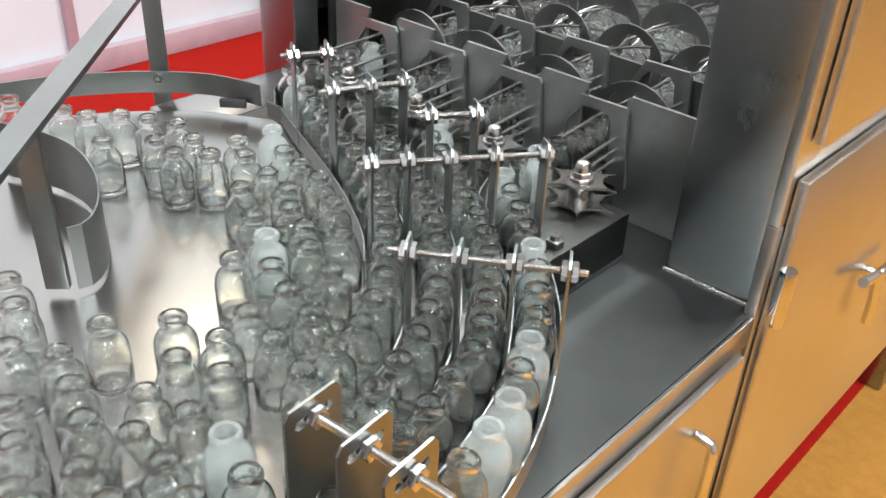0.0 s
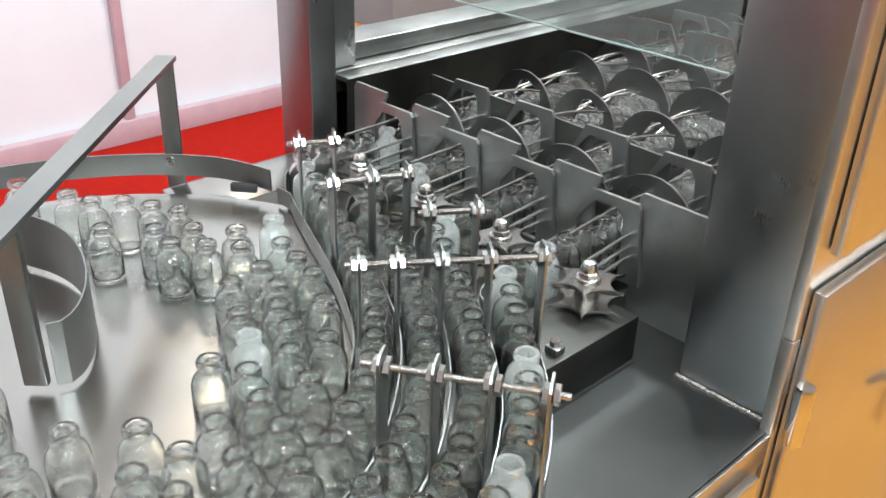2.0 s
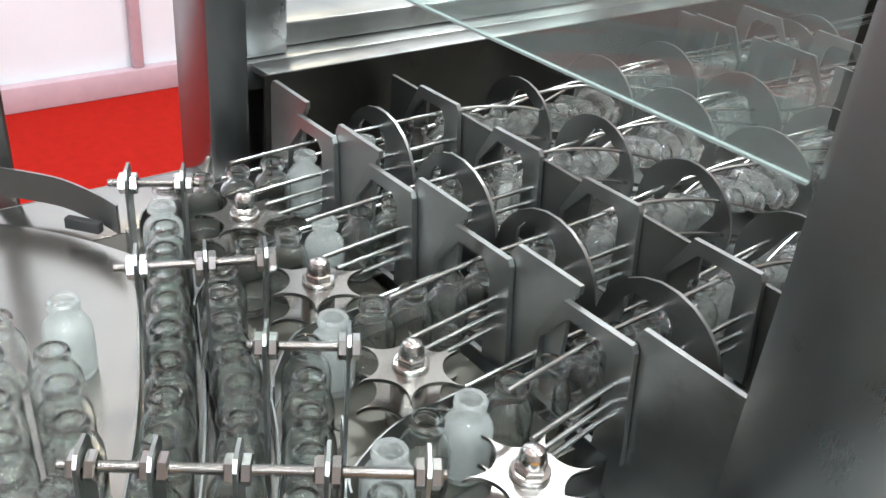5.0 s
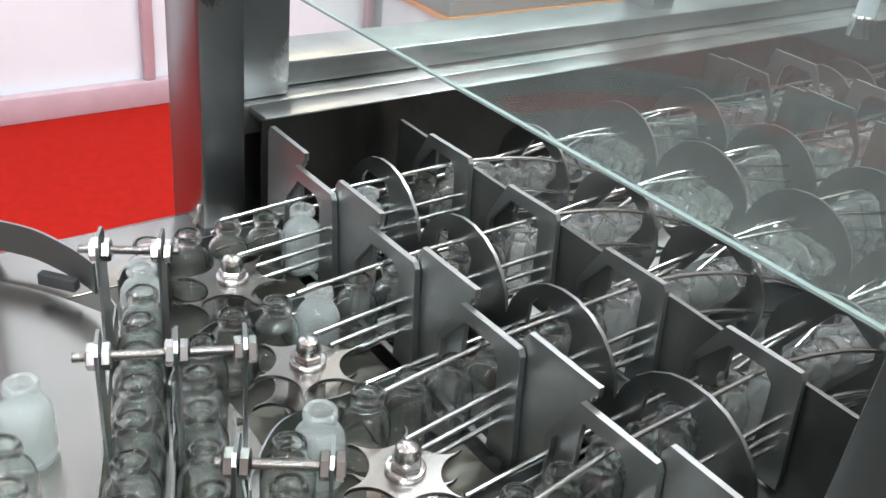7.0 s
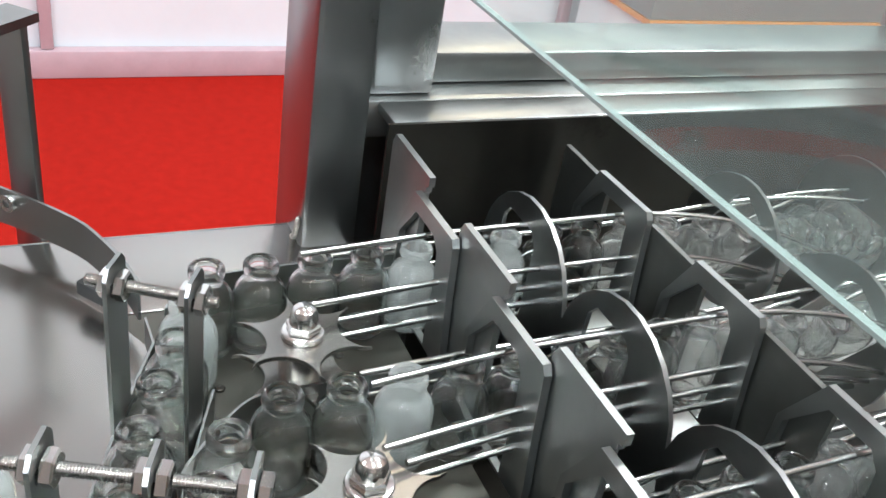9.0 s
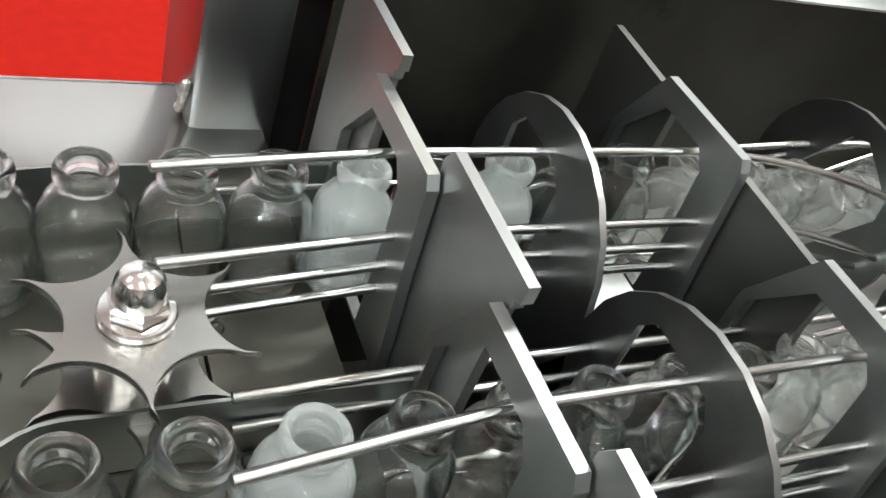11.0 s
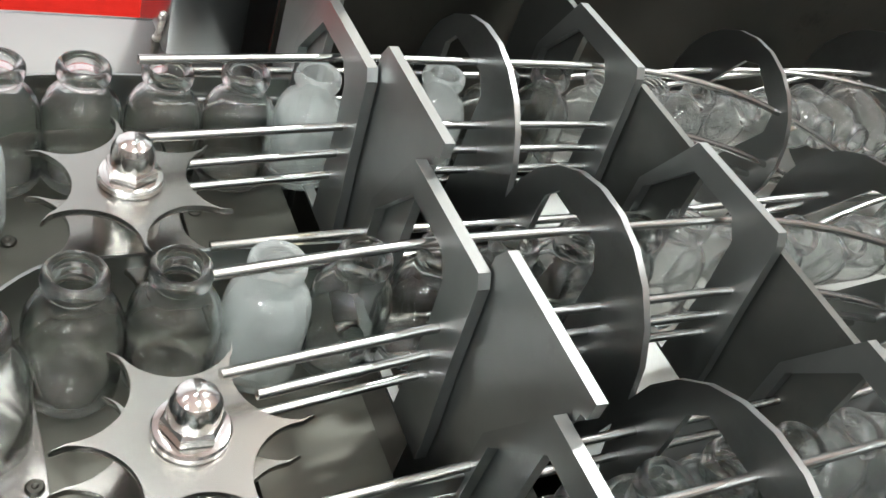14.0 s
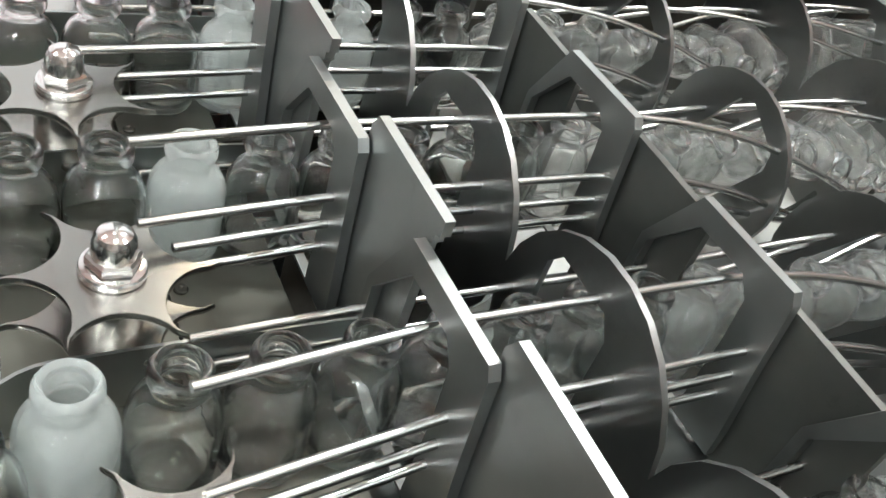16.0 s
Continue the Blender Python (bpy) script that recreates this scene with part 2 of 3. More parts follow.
def add_plate(bm, outline, t, m, hole=None):
    """A flat plate: the outline (and one hole with as many points) in x, z, thickness t along y, set at m."""
    def ring(pts, y):
        return [bm.verts.new(m @ Vector((x, y, z))) for x, z in pts]
    a, b = ring(outline, 0), ring(outline, t)
    n = len(outline)
    for k in range(n):
        bm.faces.new((a[k], a[(k + 1) % n], b[(k + 1) % n], b[k]))
    if hole:
        c, d = ring(hole, 0), ring(hole, t)
        for k in range(n):
            j = (k + 1) % n
            bm.faces.new((c[k], d[k], d[j], c[j]))
            bm.faces.new((a[k], c[k], c[j], a[j]))
            bm.faces.new((b[k], b[j], d[j], d[k]))
    else:
        bm.faces.new(a)
        bm.faces.new(b)
    return bm


def curve_through(pts, step):
    """Points at even steps along a smooth curve through the points, with their headings."""
    P = [Vector(p) for p in pts]
    P = [P[0] * 2 - P[1]] + P + [P[-1] * 2 - P[-2]]
    fine = []
    for i in range(1, len(P) - 2):
        for k in range(20):
            u = k / 20
            a, b, c, d = P[i - 1], P[i], P[i + 1], P[i + 2]
            fine.append(0.5 * (2 * b + (c - a) * u + (2 * a - 5 * b + 4 * c - d) * u * u + (3 * b - a - 3 * c + d) * u ** 3))
    fine.append(P[-2])
    out, need = [], 0.0
    for a, b in zip(fine, fine[1:]):
        L = (b - a).length
        while need <= L:
            out.append((a + (b - a) * (need / L), (b - a).normalized()))
            need += step
        need -= L
    return out


def empty(name, x=0, y=0, z=0, **tags):
    ob = new(name)
    ob.location = (x, y, z)
    ob.empty_display_size = 0.02
    return tagged(ob, **tags)


# ---- the hall ----
ZT, ZB, ZL = 0.894, 0.930, 0.990      # table, base plate, bottle lips
bm = box(-2.66, 0.412, -4.5, 5.0, -0.05, 0.0)
tagged(part("floor", bm, M_CARPET), "red needle-felt carpet of the exhibition stand", "floor", kind="structure")
tagged(part("floor_aisle", box(0.412, 4.5, -4.5, 5.0, -0.05, 0.0), M_YELLOW), "orange-yellow carpet beside the machine front", "floor", kind="structure")
tagged(part("wall_west", box(-2.78, -2.66, -4.5, 5.0, 0, 4.2), M_WHITE), "white exhibition partition wall panels", "wall", kind="structure")
tagged(part("wall_east", box(4.5, 4.6, -4.5, 5.0, 0, 4.2), M_HALL), "plain grey hall wall", "wall", kind="structure")
tagged(part("wall_north", box(-2.78, 4.6, 5.0, 5.1, 0, 4.2), M_HALL), "plain grey hall wall", "wall", kind="structure")
tagged(part("wall_south", box(-2.78, 4.6, -4.6, -4.5, 0, 4.2), M_HALL), "plain grey hall wall", "wall", kind="structure")
tagged(part("ceiling", box(-2.78, 4.6, -4.6, 5.1, 4.2, 4.3), M_CEILING), "plain pale hall ceiling", "ceiling", kind="structure")
tagged(part("baseboard", box(-2.658, -2.61, -4.5, 5.0, 0, 0.095, 0.006), M_TRIM), "mauve foot rail along the white partition", "trim", kind="structure")
for ty in (-1.96, -1.01, -0.06, 0.89, 1.84):
    tagged(part("trim", box(-2.658, -2.62, ty - 0.02, ty + 0.02, 0.096, 4.2, 0.006), M_TRIM), "mauve upright rail between white panels", "trim", kind="structure")
for lx, ly in LAMPS:
    e = empty("ceiling_light", lx, ly, 4.2, label="round bright ceiling light of the hall", category="lamp", group="hall lights")
    part("housing", add_lathe(bmesh.new(), [(0, 0), (0.2, 0), (0.2, -0.06), (0.17, -0.06), (0.17, -0.03), (0, -0.03)], 24), M_WHITE, e)
    part("diffuser", add_lathe(bmesh.new(), [(0, -0.034), (0.168, -0.034), (0.168, -0.05), (0, -0.05)], 24), M_GLOW, e)

for k in range(3):
    mid = (Vector(SPOTS[4 * k]) + Vector(SPOTS[4 * k + 3])) / 2
    e = empty("track_light", mid.x, mid.y, mid.z + 0.12, label="black track rail with four small white spot heads", category="lamp", group="track lights")
    part("rail", add_band(bmesh.new(), [(-0.86, -0.466), (0, 0), (0.86, 0.466)], 0.0, 0.03, 0.03), M_RUBBER, e)
    part("hanger", add_tube(bmesh.new(), [(0, 0, 0.03), (0, 0, 4.2 - mid.z - 0.12)], 0.006, 8), M_RUBBER, e, angle=60)
    for j in range(4):
        at = Vector(SPOTS[k * 4 + j])
        aim = (at - Vector((0.15, -0.1, 0.95))).normalized()
        m = Matrix.Translation(-e.location) @ Matrix.Translation(at) @ aim.to_track_quat("Z", "Y").to_matrix().to_4x4()
        part("spot_head", add_lathe(bmesh.new(), [(0, 0.02), (0.135, 0.02), (0.138, 0.004), (0.146, 0.004), (0.142, 0.05), (0.10, 0.10), (0, 0.13)], 16, m), M_WHITE, e)

# grey stand furniture seen through the side opening
e = empty("display_cabinet", -2.3, 2.9, 0, label="tall grey-green glazed cabinet with an orange base line", category="cabinet")
part("body", box(-0.25, 0.25, -1.1, 1.7, 0.42, 2.2, 0.01), M_GREY, e)
part("base", box(-0.22, 0.22, -1.08, 1.68, 0.0, 0.40, 0.01), M_WHITE, e)
part("trim_line", box(-0.25, 0.255, -1.1, 1.7, 0.40, 0.42), M_ORANGE, e)


# ---- machine frame ----
frame_ob = empty("machine_cabinet", 0.5, 0.0, 0, label="stainless steel bottle washing machine cabinet with doors", category="machine")


def world_part(name, bm, material, parent, label="", **kw):
    """A part whose mesh is given in the place's own metres."""
    ob = part(name, bm, material, parent, label, **kw)
    ob.matrix_parent_inverse = Matrix.Translation(-parent.location)
    return ob


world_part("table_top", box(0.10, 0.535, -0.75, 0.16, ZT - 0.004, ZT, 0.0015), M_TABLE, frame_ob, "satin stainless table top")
world_part("table_rim", box(0.5352, 0.540, -0.75, 0.029, ZT - 0.03, ZT, 0.0015), M_DOOR, frame_ob)
world_part("front_panel", box(0.50, 0.535, -0.75, 0.0285, 0.50, ZT - 0.0045), M_DOOR, frame_ob)
lower = world_part("door", box(0.5405, 0.550, -0.74, 0.004, 0.52, 0.868, 0.003), M_DOOR, frame_ob, "satin steel lower door reflecting orange floor")
ob = part("handle", add_tube(bmesh.new(), [(0.551, -0.072, 0.70), (0.566, -0.072, 0.702), (0.569, -0.072, 0.71), (0.569, -0.072, 0.81), (0.566, -0.072, 0.818), (0.551, -0.072, 0.82)], 0.005, 10), M_CHROME, lower, "chrome bow handle", angle=60)
world_part("column", box(0.433, 0.527, 0.042, 0.118, ZT, 2.05, 0.006), M_COLUMN, frame_ob, "square brushed steel corner column")
world_part("column", box(-0.227, -0.1535, 0.044, 0.087, 0.60, 2.05, 0.005), M_COLUMN, frame_ob, "square brushed steel corner column")
world_part("frame_post", box(-0.27, -0.195, 0.100, 0.152, 1.0305, 2.05, 0.004), M_COLUMN, frame_ob)
world_part("side_panel", box(0.5272, 0.540, 0.0295, 1.35, 0.54, 0.99, 0.002), M_DOOR, frame_ob, "satin steel front panel reflecting orange floor")
d2 = world_part("door", box(0.541, 0.553, 0.038, 0.90, 0.57, 1.038, 0.003), M_DOOR, frame_ob, "satin steel hinged front door")
part("hinge", add_lathe(bmesh.new(), [(0, -0.03), (0.008, -0.03), (0.009, -0.026), (0.009, 0.026), (0.008, 0.03), (0, 0.03)], 14, Matrix.Translation((0.556, 0.036, 0.922))), M_CHROME, d2, "polished door hinge")
hd = bmesh.new()
add_tube(hd, [(0.554, 0.30, 0.835), (0.570, 0.30, 0.835), (0.573, 0.33, 0.835), (0.573, 0.37, 0.83)], 0.006)
add_tube(hd, [(0.570, 0.30, 0.835), (0.573, 0.27, 0.845), (0.573, 0.235, 0.855)], 0.006)
add_tube(hd, [(0.570, 0.30, 0.835), (0.573, 0.305, 0.80), (0.573, 0.308, 0.765)], 0.006)
part("handle", hd, M_CHROME, d2, "chrome turn handle", angle=60)
d3 = world_part("door", box(0.541, 0.553, 0.048, 0.90, 1.068, 1.95, 0.003), M_DOOR, frame_ob, "satin steel upper door")
world_part("upper_panel", box(0.5272, 0.540, 0.0295, 1.35, 0.9905, 2.05, 0.002), M_DOOR, frame_ob)
wb = bmesh.new()
for k in range(34):
    u = k / 33
    bmesh.ops.create_icosphere(wb, subdivisions=1, radius=0.0024 + 0.0008 * random.random(), matrix=Matrix.Translation((0.434 + 0.092 * u, 0.0405 + 0.001 * random.random(), ZT + 0.001)))
world_part("weld_seam", wb, M_WELD, frame_ob, "rough weld bead at the column foot")

wb = bmesh.new()
for k in range(22):
    u = k / 21
    bmesh.ops.create_icosphere(wb, subdivisions=1, radius=0.0018 + 0.001 * random.random(), matrix=Matrix.Translation((-0.170 + 0.012 * u, 0.0425, 0.9302 + 0.022 * u * u)))
world_part("weld_seam", wb, M_WELD, frame_ob, "rough weld bead at the column foot")
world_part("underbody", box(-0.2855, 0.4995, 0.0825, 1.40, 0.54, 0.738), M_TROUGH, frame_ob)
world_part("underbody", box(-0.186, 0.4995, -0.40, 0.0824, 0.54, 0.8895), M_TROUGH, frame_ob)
for fx, fy in ((-0.15, -0.30), (0.42, -0.30), (-0.24, 1.30), (0.42, 1.30)):
    world_part("leg", box(fx - 0.025, fx + 0.025, fy - 0.025, fy + 0.025, 0.0, 0.5398, 0.004), M_COLUMN, frame_ob)

# ---- trough and walls ----
trough = empty("trough", 0.15, 0.6, 0.8, label="deep stained stainless steel trough below the feed tracks, shade in its colour", category="trough")
XL = -0.148
# Sheets here take the darkened steel, so the recess reads as shaded.
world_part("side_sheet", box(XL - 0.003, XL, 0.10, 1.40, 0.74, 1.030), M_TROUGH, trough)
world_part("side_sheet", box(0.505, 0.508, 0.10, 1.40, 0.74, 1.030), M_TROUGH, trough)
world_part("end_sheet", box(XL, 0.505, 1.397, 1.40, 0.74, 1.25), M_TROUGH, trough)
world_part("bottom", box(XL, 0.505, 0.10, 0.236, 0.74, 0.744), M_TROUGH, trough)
world_part("bottom", box(XL, 0.505, 0.2445, 1.397, 0.868, 0.872), M_PALE, trough, "pale steel bottom, strong light put into its colour")
world_part("lip", box(-0.187, XL - 0.0032, 0.105, 1.40, 1.022, 1.030, 0.002), M_SHEET, trough, "bright folded steel lip")
world_part("ledge", box(-0.285, -0.1875, 0.090, 1.40, 1.000, 1.030, 0.002), M_SHEET, trough)
world_part("side_beam", box(-0.285, -0.215, 0.1535, 1.40, 1.0305, 1.056, 0.003), M_SHEET, trough)
world_part("outer_skirt", box(-0.29, -0.2855, 0.09, 1.40, 0.2, 1.05), M_SHEET, trough)
world_part("side_beam", box(-0.285, -0.235, 0.70, 0.74, 1.0565, 2.0), M_COLUMN, trough)

# ---- feed tracks: four lanes of bars that tip the bottles over ----
PITCH = 0.1150
ZC = 0.962


def lane_x(i):
    return -0.0555 + PITCH * i


def twist(y):
    u = min(1.0, max(0.0, (y - 0.225) / 0.50))
    return math.pi * u * u * (3 - 2 * u)


OFFSETS = [(0.016, 0.047), (0.0405, 0.0285), (0.0415, 0.0145), (0.0405, 0.001), (-0.029, 0.005), (-0.029, -0.012), (0.010, -0.036), (-0.012, -0.036)]


def disc_outline(r, turn, n=24):
    return [(r * math.cos(2 * math.pi * k / n + 0.13 - turn), r * math.sin(2 * math.pi * k / n + 0.13 - turn)) for k in range(n)]


def slot_outline(turn, n=24):
    """A bottle-shaped opening with n points, turned by the track's twist."""
    out = []
    for k in range(n):
        a = 2 * math.pi * k / n + 0.13
        c, s = math.cos(a), math.sin(a)
        q = max(abs(c) / 0.0225, abs(s) / 0.038)
        x, z = c / q, s / q
        z += 0.004
        out.append((x * math.cos(turn) + z * math.sin(turn), -x * math.sin(turn) + z * math.cos(turn)))
    return out


BRACKET = [(-0.036, 0.022), (-0.0155, 0.060), (0.0435, 0.061), (0.0465, 0.056), (0.050, 0.020), (0.0545, -0.016), (0.055, -0.030), (-0.036, -0.030)]
BRACKET_HOLE = [(-0.0310, 0.021), (-0.0095, 0.0485), (0.020, 0.0490), (0.0275, 0.041), (0.0295, 0.018), (0.0295, -0.016), (0.0295, -0.0285), (-0.0310, -0.0285)]
for i in range(4):
    x = lane_x(i)
    tr = empty("feed_track", x, 0.094, ZC, label="steel bar feed track with round plates and glass bottles", category="feed track", group="feed tracks")
    part("bracket", add_plate(bmesh.new(), BRACKET, 0.0048, pose(0, -0.0035, 0), BRACKET_HOLE), M_SHEET, tr, "notched steel bracket plate")
    part("bracket", add_plate(bmesh.new(), BRACKET, 0.0048, pose(-0.008, 0.1400, 0.001), BRACKET_HOLE), M_SHEET, tr, "notched steel bracket plate")
    for yb in (0.70, 0.80):
        part("bracket", add_plate(bmesh.new(), [(-a, b) for a, b in BRACKET][::-1], 0.0035, pose(-0.006, yb - 0.094, 0.012), [(-a, b) for a, b in BRACKET_HOLE][::-1]), M_SHEET, tr, "notched steel bracket plate")
    for yd, r, ox, oz in ((0.163, 0.058, 0.012, 0.0035), (0.356, 0.054, 0.003, 0.001), (0.482, 0.058, 0, 0.002), (0.598, 0.058, 0, 0.002), (0.86, 0.055, 0, 0.002), (0.92, 0.055, 0, 0.002)):
        th = twist(yd)
        part("round_plate", add_plate(bmesh.new(), [(a + ox, b + oz) for a, b in disc_outline(r, th)], 0.003, pose(-0.008 * (yd > 0.3), yd - 0.094, 0), slot_outline(th)), M_RING, tr, "thin round steel plate with a slot")
    for k, (dx, dz) in enumerate(OFFSETS):
        start = (0.006, 0.006, 0.020, 0.022, 0.022, 0.024, 0.03, 0.03)[k] + 0.004 * (i % 2)
        ys = [start + (1.10 - start) * s / 60 for s in range(61)]
        pts = []
        for yy in ys:
            th = twist(yy)
            sh = (0.0080 - 0.0135 * min(1, yy / 0.094) if k < 4 else -0.0055 * min(1, yy / 0.094)) - 0.0025 * min(1, max(0, (yy - 0.094) / 0.14))
            low = 0.0035 * min(1, max(0, yy / 0.09)) * (k < 4) * min(1, max(0, (0.34 - yy) / 0.10))
            pts.append((dx * math.cos(th) + dz * math.sin(th) + sh, yy - 0.094, -dx * math.sin(th) + dz * math.cos(th) - low))
        part("bar", add_tube(bmesh.new(), pts, 0.0020, 8), M_BAR, tr, angle=60)

for i in range(-1, 4):
    x0 = max(XL + 0.001, -0.0145 + PITCH * i)
    x1 = 0.0505 + PITCH * i if i < 3 else 0.4325
    L = x1 - x0
    hook = [(L - 0.006, 0.76), (L - 0.006, 1.0195), (L - 0.003, 1.0225), (L - 0.003, 1.0262), (L, 1.0275), (L, 1.0345)] if i < 3 else [(L, 0.76), (L, 1.034)]
    bm = add_plate(bmesh.new(), [(0, 0.76)] + hook + [(0.004, 1.0345), (0, 1.028)], 0.0042, pose(x0, 0.0962, 0))
    world_part("wall_sheet", bm, M_SHEET, trough, "upright brushed steel divider sheet")
    x0 = max(XL + 0.001, -0.020 + PITCH * i)
    x1 = 0.042 + PITCH * i if i < 3 else 0.504
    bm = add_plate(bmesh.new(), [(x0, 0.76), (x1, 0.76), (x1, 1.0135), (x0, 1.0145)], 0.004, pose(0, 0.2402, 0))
    world_part("wall_sheet", bm, M_BACK, trough, "upright stained steel divider sheet in a shaded colour")
    bm = add_plate(bmesh.new(), [(x0, 0.873), (x1, 0.873), (x1, 1.03), (x0, 1.03)], 0.003, pose(0, 0.705, 0))
    world_part("wall_sheet", bm, M_SHEET, trough, "upright brushed steel divider sheet")

# ---- base plate, drive box and turntable ----
base = empty("base_plate", 0.1, 0.0, ZB, label="stained stainless base plates under the star wheels, darkened for shade", category="machine base")
# Split off in paler steel: the white wall's reflection is put into its colour.
world_part("plate", box(-0.188, -0.098, -0.16, 0.081, 0.895, ZB, 0.001), M_DISC, base, "steel edge plate, paler for the white wall's reflection")
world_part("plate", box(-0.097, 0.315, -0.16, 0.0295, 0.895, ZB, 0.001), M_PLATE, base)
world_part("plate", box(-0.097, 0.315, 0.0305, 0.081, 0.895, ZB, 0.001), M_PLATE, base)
world_part("apron", box(-0.19, -0.1885, -0.16, 0.081, 0.30, ZB, 0.001), M_SHEET, base)
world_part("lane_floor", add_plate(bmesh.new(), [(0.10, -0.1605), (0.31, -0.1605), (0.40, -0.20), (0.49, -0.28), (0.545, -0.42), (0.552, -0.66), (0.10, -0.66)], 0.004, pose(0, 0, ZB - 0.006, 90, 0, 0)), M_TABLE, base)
for i in range(4):
    for ax, ay in ((-0.016, -0.041), (-0.030, 0.036), (0.030, 0.037)):
        world_part("screw", add_lathe(bmesh.new(), [(0, 0), (0.0032, 0), (0.0032, 0.0010), (0.0026, 0.0016), (0.0012, 0.0016), (0, 0.0006)], 12, Matrix.Translation((PITCH * i + ax, ay, ZB))), M_TROUGH, base, "dark sunk screw")
dbox = empty("drive_box", 0.355, -0.04, ZT, label="folded stainless drive box on the table", category="box")
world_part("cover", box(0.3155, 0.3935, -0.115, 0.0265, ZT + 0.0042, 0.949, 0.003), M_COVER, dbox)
# Solid black strip drawn in place of the shadowed gap below the cover.
world_part("gap_shade_strip", box(0.3150, 0.3940, -0.1155, 0.0270, ZT, ZT + 0.004), M_RUBBER, dbox, "black strip standing in for the shaded gap under the box")
world_part("stop_block", box(0.374, 0.388, -0.090, -0.078, 0.9492, 0.957, 0.001), M_STRIP, dbox)
world_part("stop_bolt", add_lathe(bmesh.new(), [(0, 0.957), (0.005, 0.957), (0.005, 0.962), (0, 0.962)], 6, Matrix.Translation((0.381, -0.084, 0.0002))), M_CHROME, dbox, smooth=False)
TX, TY, TR = 0.10, -0.40, 0.385
table = empty("turntable", TX, TY, 0.90, label="round brushed steel turntable crowded with glass bottles", category="turntable")
part("disc", add_lathe(bmesh.new(), [(0, 0.0302), (0.363, 0.0302), (0.366, 0.0285), (0.366, 0.018), (0, 0.018)], 128), M_DISC, table, "brushed steel disc")
part("pedestal", add_lathe(bmesh.new(), [(0, 0.0178), (0.30, 0.0178), (0.30, -0.55), (0, -0.55)], 48), M_SHEET, table)

ring = empty("ring_guard", TX, TY, ZB, label="curved stainless guard band round the turntable edge", category="guard rail")
arc = [(TX + TR * math.cos(radians(a)), TY + TR * math.sin(radians(a))) for a in range(250, 134, -4)] + [(-0.146, -0.107), (-0.118, -0.093), (-0.090, -0.083), (-0.062, -0.077)]
arc = [tuple(p) for p, d in curve_through(arc, 0.012)]
world_part("band", add_band(bmesh.new(), arc, 0.946, 0.9735, 0.002), M_STRIP, ring)
cl = box(-0.016, 0.016, -0.004, 0.004, 0.941, 0.951, 0.001)
bmesh.ops.transform(cl, matrix=pose(-0.100, -0.098, 0, 0, 0, 40), verts=cl.verts)
world_part("clip", cl, M_RUBBER, ring, "small black rubber clip")
nb = add_lathe(bmesh.new(), [(0.0028, 0), (0.0062, 0), (0.0062, 0.003), (0.0028, 0.003)], 16, pose(-0.1875, -0.1445, 0.965, 90, 0, 42) @ pose(0, 0, 0.001), True)
world_part("bolt", nb, M_CHROME, ring)

rail = empty("support_rail", 0.117, -0.435, ZB, label="flat steel support rail on two legs over the turntable", category="rail")
A2, B2 = Vector((-0.200, -0.134)), Vector((0.117, -0.435))
dv = (B2 - A2).normalized()
pts = [A2 - dv * 0.012, A2.lerp(B2, 0.5), B2, B2 + dv * 0.20]
world_part("bar", add_band(bmesh.new(), [tuple(p) for p in pts], 1.083, 1.089, 0.024), M_STRIP, rail, "flat steel bar")
lg = box(-0.011, 0.011, -0.003, 0.003, 0.60, 1.0828, 0.0008)
bmesh.ops.transform(lg, matrix=pose(-0.200, -0.134, 0, 0, 0, 46), verts=lg.verts)
world_part("leg", lg, M_STRIP, rail)
lg = box(-0.010, 0.010, -0.004, 0.004, 0.938, 1.0828, 0.0008)
bmesh.ops.transform(lg, matrix=pose(0.117, -0.435, 0, 0, 0, 46), verts=lg.verts)
world_part("leg", lg, M_STRIP, rail)
sc = [(-0.12, -0.372), (-0.057, -0.347), (-0.004, -0.343), (0.055, -0.357), (0.105, -0.383), (0.128, -0.408), (0.124, -0.430)]
world_part("scroll_band", add_band(bmesh.new(), [tuple(p) for p, d in curve_through(sc, 0.012)], 0.935, 0.996, 0.0015), M_STRIP, rail, "curved steel deflector band")

# ---- lane guides ----
LANE_A = [(-0.056, -0.043), (0.005, -0.070), (0.073, -0.097), (0.136, -0.122), (0.200, -0.152), (0.270, -0.194), (0.337, -0.260), (0.380, -0.324), (0.397, -0.396)]
LANE_B = [(0.079, -0.057), (0.139, -0.083), (0.200, -0.104), (0.249, -0.130), (0.303, -0.168), (0.351, -0.211), (0.399, -0.269), (0.431, -0.333), (0.447, -0.395), (0.455, -0.450)]
LANE_C = [(0.190, -0.053), (0.240, -0.078), (0.292, -0.112), (0.347, -0.153), (0.390, -0.190), (0.422, -0.229), (0.459, -0.288), (0.481, -0.355), (0.495, -0.430), (0.500, -0.480)]
LANE_D = [(0.300, -0.062), (0.342, -0.098), (0.396, -0.142), (0.444, -0.193), (0.484, -0.254), (0.514, -0.317), (0.533, -0.384), (0.541, -0.450), (0.543, -0.490)]


def beside(lane, off, a=0.0, b=9.0):
    """Points beside a lane, off metres to its outer side, between two distances along it."""
    out = []
    for k, (p, d) in enumerate(curve_through(lane, 0.008)):
        if a <= k * 0.008 <= b:
            out.append((p.x - d.y * off, p.y + d.x * off))
    return out


